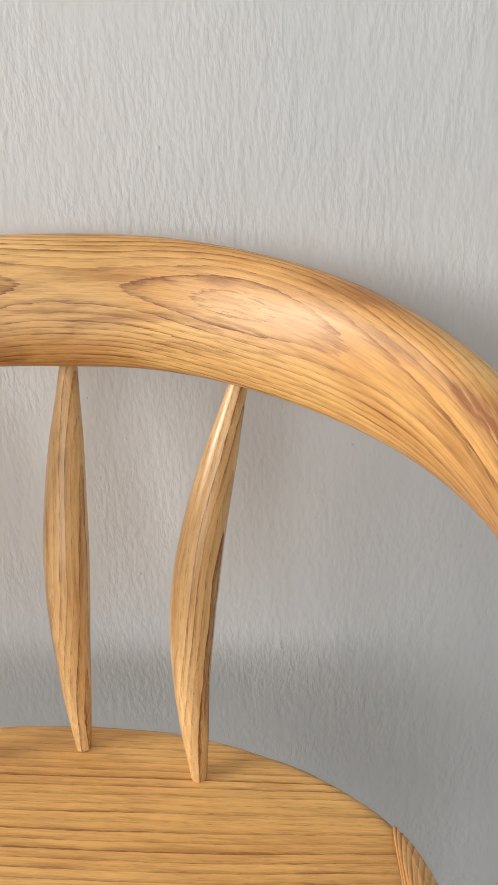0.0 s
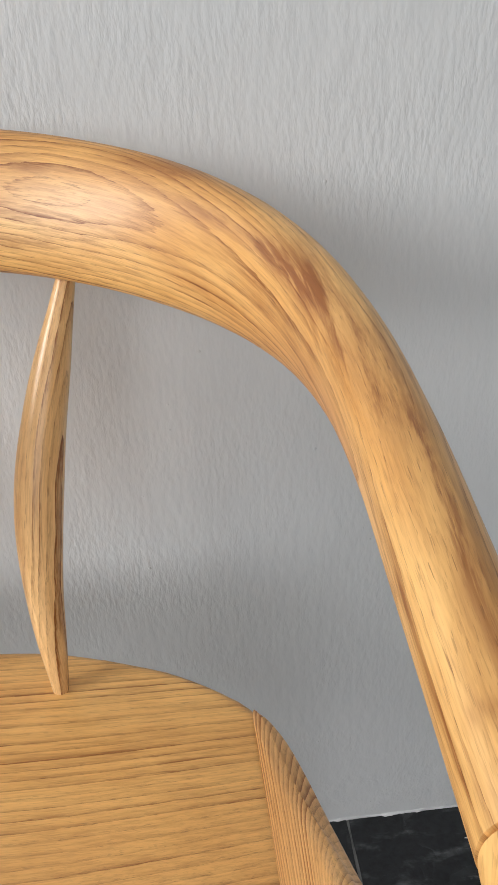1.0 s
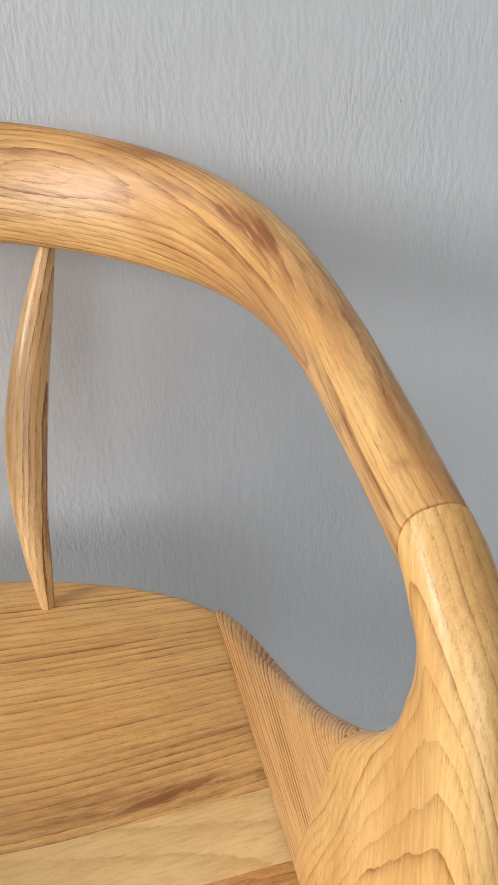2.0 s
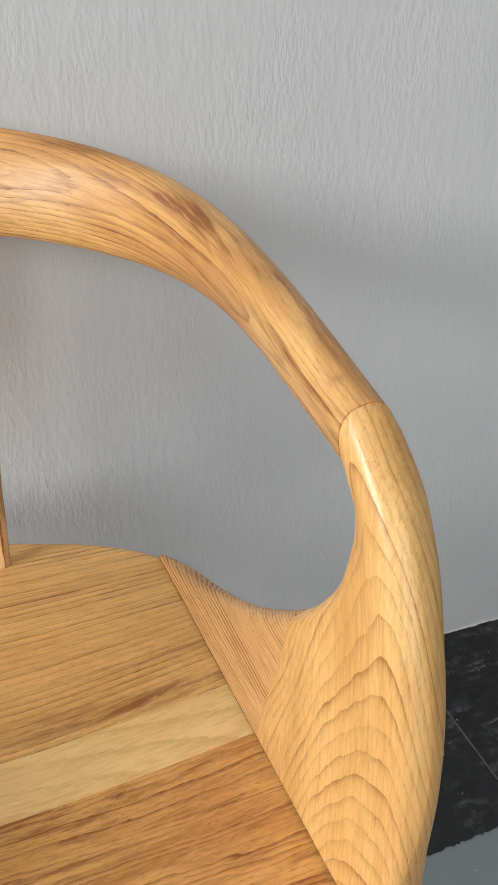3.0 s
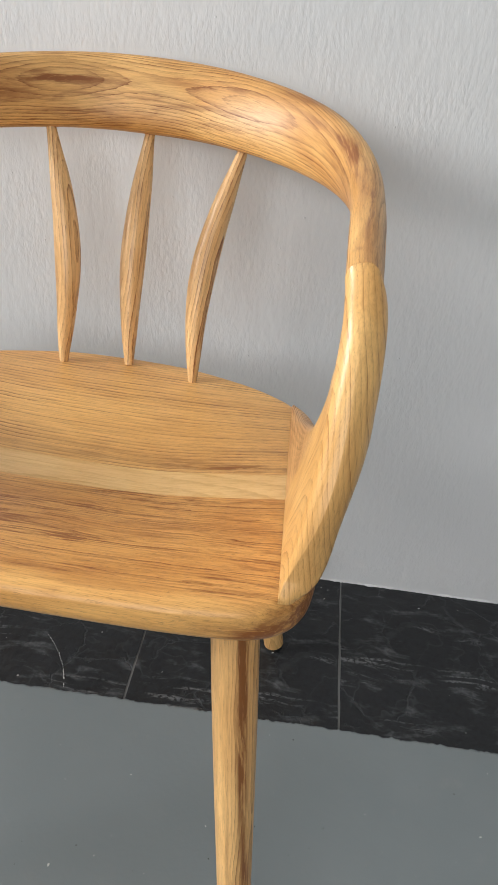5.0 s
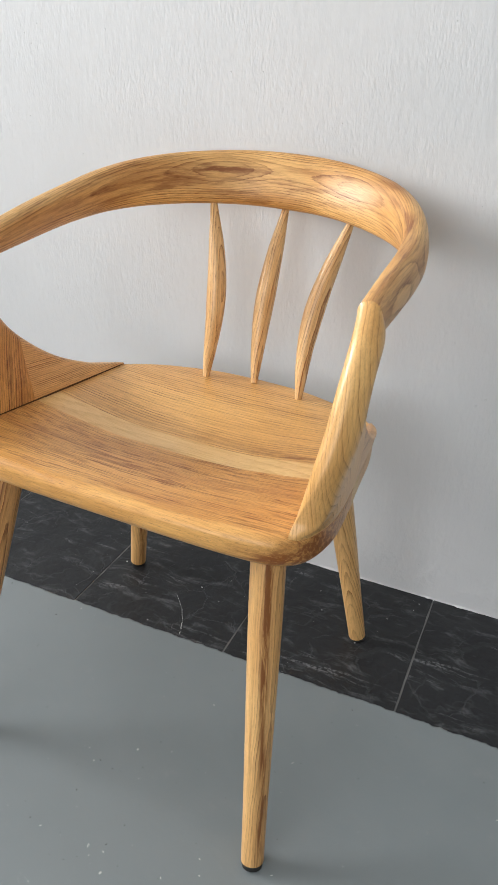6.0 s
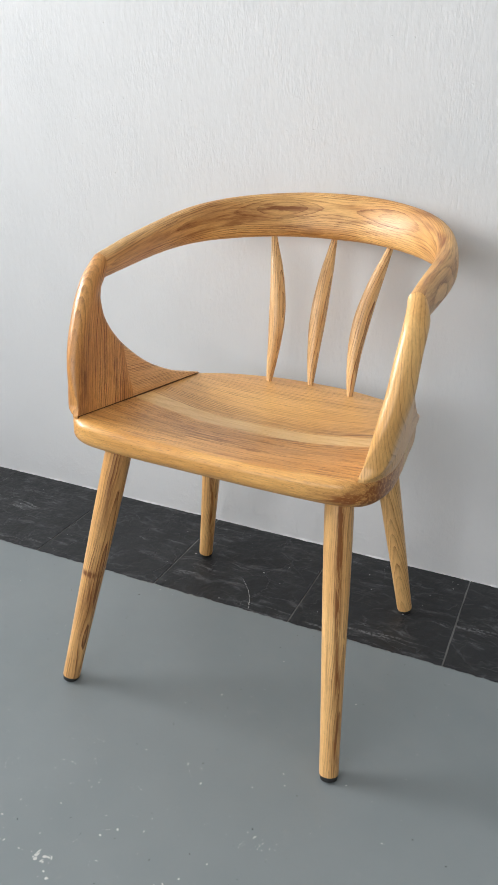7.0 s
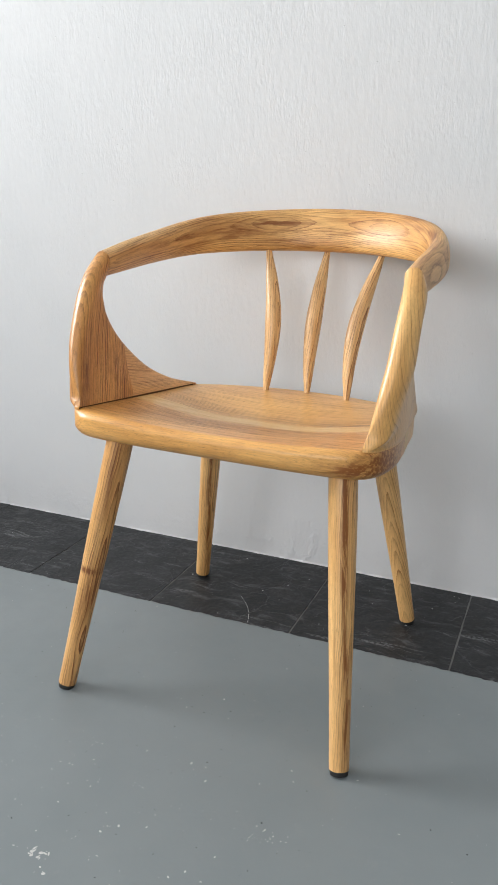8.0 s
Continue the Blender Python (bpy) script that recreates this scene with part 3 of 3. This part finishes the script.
def arm_mesh(side, wedge):
    ss = np.linspace(0, 1, 70)
    k = smooth_keys([(s, fy, fz, ry, rz, th, dx) for s, fy, fz, ry, rz, th, dx in ARM], ss)
    P, G = [], []
    for s, (fy, fz, ry, rz, th, dx) in zip(ss, k):
        cut = (SEAM_Y - fy) / (ry - fy) if ry > SEAM_Y + 1e-4 else 1.0
        lo, hi = (cut, 1.0) if wedge else (0.0, cut)
        if wedge and cut >= 0.995:
            break
        v = lo + (hi - lo) * (1 - np.cos(np.linspace(0, np.pi, 34))) / 2
        w = min(1.0, s / 0.48)
        w = w * w * (3 - 2 * w)
        n = 2.9
        length = np.hypot(ry - fy, rz - fz)
        y, z = fy + (ry - fy) * v, fz + (rz - fz) * v
        tail = np.clip((1 - v) * length / 0.020, 0, 1)
        tail = np.clip(1 - (1 - tail) ** n, 0, 1) ** (1 / n)
        # the crest lies close to the inner face; the outer side rounds off more slowly
        near = np.clip(1 - (1 - np.clip(v * length / min(0.005 + 0.020 * s, 0.4 * length), 0, 1)) ** 2.2, 0, 1) ** (1 / 2.2) * tail
        far = (1 - (1 - np.clip(v * length / min(0.034, 0.5 * length), 0, 1)) ** 1.9) ** 0.58 * tail
        xin = 0.229 + (0.2135 - 0.229) * v * (1 - w) + dx
        # low down the inner face runs flat to the front crest and the outer face follows the seat's edge
        front = np.clip(1 - (1 - np.clip(v * length / min(0.004 + 0.07 * s, 0.022), 0, 1)) ** 2.1, 0, 1) ** 0.46
        rear = np.clip(1 - (1 - np.clip((1 - v) * length / 0.013, 0, 1)) ** 2, 0, 1) ** 0.5
        full = (half_width(np.maximum(y, -0.183 + 0.30 * s)) - 0.0005 + 0.02 * s + 0.0018 * min(1.0, s / 0.06) - xin).clip(0.0)
        # the wedge's ridge runs along its outer side
        rise = min(1.0, s / 0.22)
        rise = rise * rise * (3 - 2 * rise)
        u = np.clip(1 - (1 - v) * length / 0.009, 0, 1)
        lift = (1 - rise) * 0.48 * (1 - np.sqrt(1 - u * u)) + rise * 0.77 * np.clip((v - 0.5) / 0.5, 0, 1) ** 1.5
        low = full * front * np.maximum(rear, lift)
        inner = xin + th * 0.42 * (1 - near) * w + (1 - w) * full * lift
        slim = np.clip((v - 0.30) / 0.70, 0, 1)
        grow = min(1.0, max(0.0, (s - 0.12) / 0.40))
        slim = 1 - 0.40 * slim * slim * (3 - 2 * slim) * grow * grow * (3 - 2 * grow) * (1 - max(0.0, (s - 0.6) / 0.4))
        outer = np.maximum(xin + ((1 - w) * low + w * th * (0.42 + 0.58 * far)) * slim, inner)
        ring = [(a, b, c) for a, b, c in zip(inner, y, z)] + [(a, b, c) for a, b, c in zip(outer[::-1], y[::-1], z[::-1])]
        P.append(ring)
    P = np.array(P)
    n = P.shape[1] // 2
    if not wedge:
        k, tan = rail_line()
        turn = (1 - np.cos(np.linspace(0, np.pi, n))) / 2 * np.pi
        th = np.concatenate([np.pi / 2 + turn, np.pi * 1.5 + turn])
        goal = rail_section(k[0, :3], tan[0], k[0, 3], k[0, 4], k[0, 5], th)[0]
        near = np.clip((ss - 0.62) / 0.38, 0, 1)
        near = near * near * (3 - 2 * near)
        P = P + near[:, None, None] * (goal - P[-1])
    P[0, :, 2] += 0.0004
    groove = P[0].copy()
    groove[:, 2] -= 0.0035
    groove[:n, 0] = np.minimum(groove[:n, 0] + 0.014, np.maximum(groove[n:, 0][::-1] - 0.001, groove[:n, 0]))
    P[0, :, 2] += 0.0005
    P = np.concatenate([groove[None], P])
    if not wedge:
        end = P[-1].mean(0) + (P[-1] - P[-1].mean(0)) * 0.93
        P[-1, :, 1] -= 0.0007
        P = np.concatenate([P, end[None]])
    P[..., 0] *= side
    v, f = rings(P, True)
    d = np.array((0, -0.985, 0.172)) if wedge else np.array((0, 0.30, 0.954))
    e = np.array((0, d[2], -d[1]))
    g = np.stack([v @ d + (0.3 if side > 0 else 1.7), v @ e, np.abs(v[:, 0])], 1)
    return mesh_of("arm", v, f, wood_wedge if wedge else wood_arm if side > 0 else wood_arm_straight, g, 42)


def joint_mesh(side):
    """The dark strip along the joint where an arm stands on the seat."""
    P = []
    for v in np.linspace(0.006, 0.965, 40):
        x, y, z = 0.2298 - 0.0155 * v, -0.187 + 0.365 * v, 0.4668 - 0.0296 * v
        P.append([(x, y, z - 0.004), (x, y, z + 0.0010), (x + 0.004, y, z + 0.0010), (x + 0.004, y, z - 0.004)])
    P = np.array(P)
    P[..., 0] *= side
    v, f = rings(P)
    return mesh_of("joint", v, f, filler, sharp=30)


for side in (1, -1):
    arm = part("arm", arm_mesh(side, False), chair, "shaped arm panel with arched grain" if side > 0 else "shaped arm panel with straight dark grain")
    part("wedge", arm_mesh(side, True), arm, "fine-lined wedge glued behind the arm")
    part("joint", joint_mesh(side), arm, "dark strip in the joint under the arm")


def turned(name, p0, p1, bow, radii, material, n=26, m=20, peak=1.0):
    """A round bar from p0 to p1 with radii at even steps; bow shifts its middle, or below it for a peak under 1."""
    p0, p1, bow = map(np.array, (p0, p1, bow))
    t = np.linspace(0, 1, n)
    mid = p0 + (p1 - p0) * t[:, None] + bow * (np.sin(np.pi * t**peak) ** 1.2)[:, None]
    r = smooth_keys([(i / (len(radii) - 1), a) for i, a in enumerate(radii)], t)[:, 0]
    tan = np.gradient(mid, axis=0)
    tan /= np.linalg.norm(tan, axis=1)[:, None]
    th = np.linspace(0, 2 * np.pi, m + 1)[:-1]
    P, G = [], []
    for q, d, a, s in zip(mid, tan, r, t):
        u = np.cross(d, (0, 1, 0))
        u /= np.linalg.norm(u)
        w = np.cross(u, d)
        P.append([q + a * (u * np.cos(x) + w * np.sin(x)) for x in th])
        G.append([(s * np.linalg.norm(p1 - p0), a * np.cos(x), a * np.sin(x)) for x in th])
    v, f = rings(np.array(P))
    return mesh_of(name, v, f, material, np.array(G).reshape(-1, 3), 50)


SPINDLE_R = [0.0052, 0.0095, 0.0124, 0.0149, 0.0156, 0.0141, 0.0117, 0.0075, 0.0038]
for x0, y0, x1, y1, bx, by, peak in ((-0.0795, 0.2166, -0.1155, 0.2927, 0.0144, -0.0036, 1.02), (-0.0003, 0.2338, -0.0015, 0.3284, -0.0073, -0.0007, 0.89), (0.0863, 0.2124, 0.1181, 0.3012, -0.0165, -0.0013, 0.90)):
    part("spindle", turned("spindle", (x0, y0, 0.4300), (x1, y1, 0.712), (bx, by, 0), SPINDLE_R, wood_spindle, 44, 36, peak), chair)

LEGS = [(0.246, -0.252, 0.1945, -0.150), (-0.231, -0.252, -0.162, -0.172), (0.240, 0.212, 0.170, 0.150), (-0.214, 0.209, -0.160, 0.150)]
for fx, fy, tx, ty in LEGS:
    stuff = (wood_leg_knot if fx < 0 else wood_leg) if fy < 0 else (wood_leg if fx < 0 else wood_leg_arched)
    top = float(seat_height(np.array([tx]), np.array([ty]))[0]) - SEAT_T + 0.012
    foot = np.array((fx, fy, 0.0))
    way = np.array((tx, ty, top)) - foot
    leg = part("leg", turned("leg", foot + way * (0.0075 / top), foot + way, (0, 0, 0), [0.0146, 0.0157, 0.0174, 0.0192, 0.0206, 0.0212], stuff, 24, 40), chair)
    part("foot_pad", turned("foot_pad", foot, foot + way * (0.008 / top), (0, 0, 0), [0.0132, 0.0135, 0.0135], rubber, 3, 20), leg, "black rubber foot pad")

# ---- floor pieces ----
def tile_mesh(x0, x1, y0, y1, seed):
    rnd = random.Random(seed)
    nx, ny = 13, 13
    verts, faces = [], []
    for i in range(nx):
        for j in range(ny):
            x = x0 + (x1 - x0) * i / (nx - 1)
            y = y0 + (y1 - y0) * j / (ny - 1) + skew(x)
            edge = i in (0, nx - 1) or j in (0, ny - 1)
            z = -0.0008 + 0.0007 * noise.noise(Vector((x * 14, y * 14, seed)))
            verts.append((x + (rnd.uniform(-1, 1) * 0.0006 if edge else 0), y, z))
    for i in range(nx - 1):
        for j in range(ny - 1):
            a = i * ny + j
            faces.append((a, a + ny, a + ny + 1, a + 1))
    rim = [i * ny for i in range(nx)] + [(nx - 1) * ny + j for j in range(1, ny)] + [i * ny + ny - 1 for i in range(nx - 2, -1, -1)] + list(range(ny - 2, 0, -1))
    low = len(verts)
    verts += [(verts[i][0], verts[i][1], -0.009) for i in rim]
    m = len(rim)
    faces += [(rim[a], low + a, low + (a + 1) % m, rim[(a + 1) % m]) for a in range(m)]
    return mesh_of("tile", verts, faces, stone_slate, sharp=30)


for i in range(26):
    x0 = TILE_X0 + TILE * i
    if x0 + TILE < WEST or x0 > EAST - 0.05:
        continue
    tile = part("tile", tile_mesh(max(x0 + JOINT / 2, WEST), min(x0 + TILE - JOINT / 2, EAST), EDGE_Y - 0.012, NORTH - 0.001, i), floor, "dark cleft slate tile" if i == 0 else "")


def paint_lip():
    """The uneven edge of wall paint that runs out on the slate."""
    xs = np.arange(WEST + 0.01, EAST - 0.01, 0.003)
    verts, faces = [], []
    for x in xs:
        p = Vector((x * 21, 7.7, 0))
        d = 0.0008 + 0.0012 * noise.noise(p) + 0.0026 * max(0, noise.noise(p * 2.9)) + 0.0012 * noise.noise(p * 8.3)
        h = 0.0016 + 0.0014 * noise.noise(p * 1.7) + 0.0016 * noise.noise(p * 6.1)
        y = NORTH + skew(x)
        d, h = max(d, 0.0003), max(h, 0.0004)
        verts += [(x, y + 0.001, h + 0.002), (x, y - d * 0.4, h), (x, y - d, 0.0008), (x, y - d, -0.004)]
    for i in range(len(xs) - 1):
        for j in range(3):
            a = 4 * i + j
            faces.append((a, a + 4, a + 5, a + 1))
    return mesh_of("trim", verts, faces, paint_wall, sharp=0)


tagged(new("trim", paint_lip()), "ragged edge of white wall paint on slate tiles", "paint edge", kind="structure")

white_fleck = plain_paint("white_paint_fleck", (0.62, 0.62, 0.60), 0.6)
black_fleck = plain_paint("dark_grit", (0.03, 0.03, 0.03), 0.7)


def flecks(name, count, seed, sizes, material, area, label):
    """Spilt specks on the floor, each a low uneven chip."""
    rnd = random.Random(seed)
    verts, faces = [], []
    for _ in range(count):
        x, y = rnd.uniform(area[0], area[1]), area[2] + (area[3] - area[2]) * rnd.random() ** 0.8
        r = sizes[0] * (sizes[1] / sizes[0]) ** (rnd.random() ** 1.7)
        turn, long = rnd.uniform(0, math.pi), rnd.uniform(0.25, 0.8)
        n, base = 7, len(verts)
        for k in range(n):
            a = 2 * math.pi * k / n
            q = r * rnd.uniform(0.6, 1.15)
            u, w = q * math.cos(a), q * long * math.sin(a)
            verts.append((x + u * math.cos(turn) - w * math.sin(turn), y + u * math.sin(turn) + w * math.cos(turn), 0.0))
        verts.append((x, y, 0.0003 + min(r * 0.25, 0.0005)))
        faces += [(base + k, base + (k + 1) % n, base + n) for k in range(n)]
    return tagged(new(name, mesh_of(name, verts, faces, material, sharp=0)), label, "specks", kind="stuff")


def scratch(turns, count, seed):
    """A pale curved scratch on the slate: short chips along a line of three points."""
    rnd = random.Random(seed)
    a, b, c = (np.array(q) for q in turns)
    verts, faces = [], []
    for k in range(count):
        t = (k + rnd.uniform(-0.3, 0.3)) / count
        if rnd.random() < 0.12:
            continue
        q = a * (1 - t) ** 2 + b * 2 * t * (1 - t) + c * t * t
        d = b * (1 - t) - a * (1 - t) + (c - b) * t
        d = d / np.linalg.norm(d)
        e = np.array((-d[1], d[0]))
        long, wide = rnd.uniform(0.0010, 0.0026), rnd.uniform(0.0003, 0.0009)
        q = q + e * rnd.uniform(-0.0006, 0.0006)
        base = len(verts)
        for u, w in ((1, 0.1), (0.3, 1), (-0.6, 0.8), (-1, -0.2), (-0.2, -1), (0.7, -0.7)):
            verts.append((*(q + d * u * long + e * w * wide), -0.0014))
        verts.append((*q, 0.0004))
        faces += [(base + j, base + (j + 1) % 6, base + 6) for j in range(6)]
    return tagged(new("scratch", mesh_of("scratch", verts, faces, white_fleck, sharp=0)), "pale curved scratch across a slate tile", "scratch", kind="stuff")


scratch(((-0.094, 0.331), (-0.052, 0.293), (-0.040, 0.240)), 46, 4)
flecks("paint_flecks", 420, 3, (0.0005, 0.0026), white_fleck, (-1.2, 1.0, -1.0, 0.22), "small white paint flecks on the grey floor")
flecks("paint_flecks", 560, 11, (0.0006, 0.0032), white_fleck, (-0.75, 0.15, -0.75, -0.15), "white paint flecks and smears scattered on the grey floor")
flecks("floor_grit", 420, 5, (0.0006, 0.0020), black_fleck, (-1.2, 0.7, -1.0, 0.22), "tiny dark grit specks on the grey floor")
flecks("tile_chips", 120, 8, (0.0005, 0.0028), white_fleck, (-1.3, 1.3, 0.25, 0.53), "tiny pale chips and plaster crumbs on slate tiles")
flecks("paint_smear", 18, 21, (0.001, 0.0042), white_fleck, (-0.068, -0.040, -0.384, -0.370), "patch of smeared white paint on the grey floor")
flecks("paint_smear", 26, 33, (0.0006, 0.0020), white_fleck, (0.170, 0.222, -0.252, -0.222), "faint scuff of white paint on the grey floor")
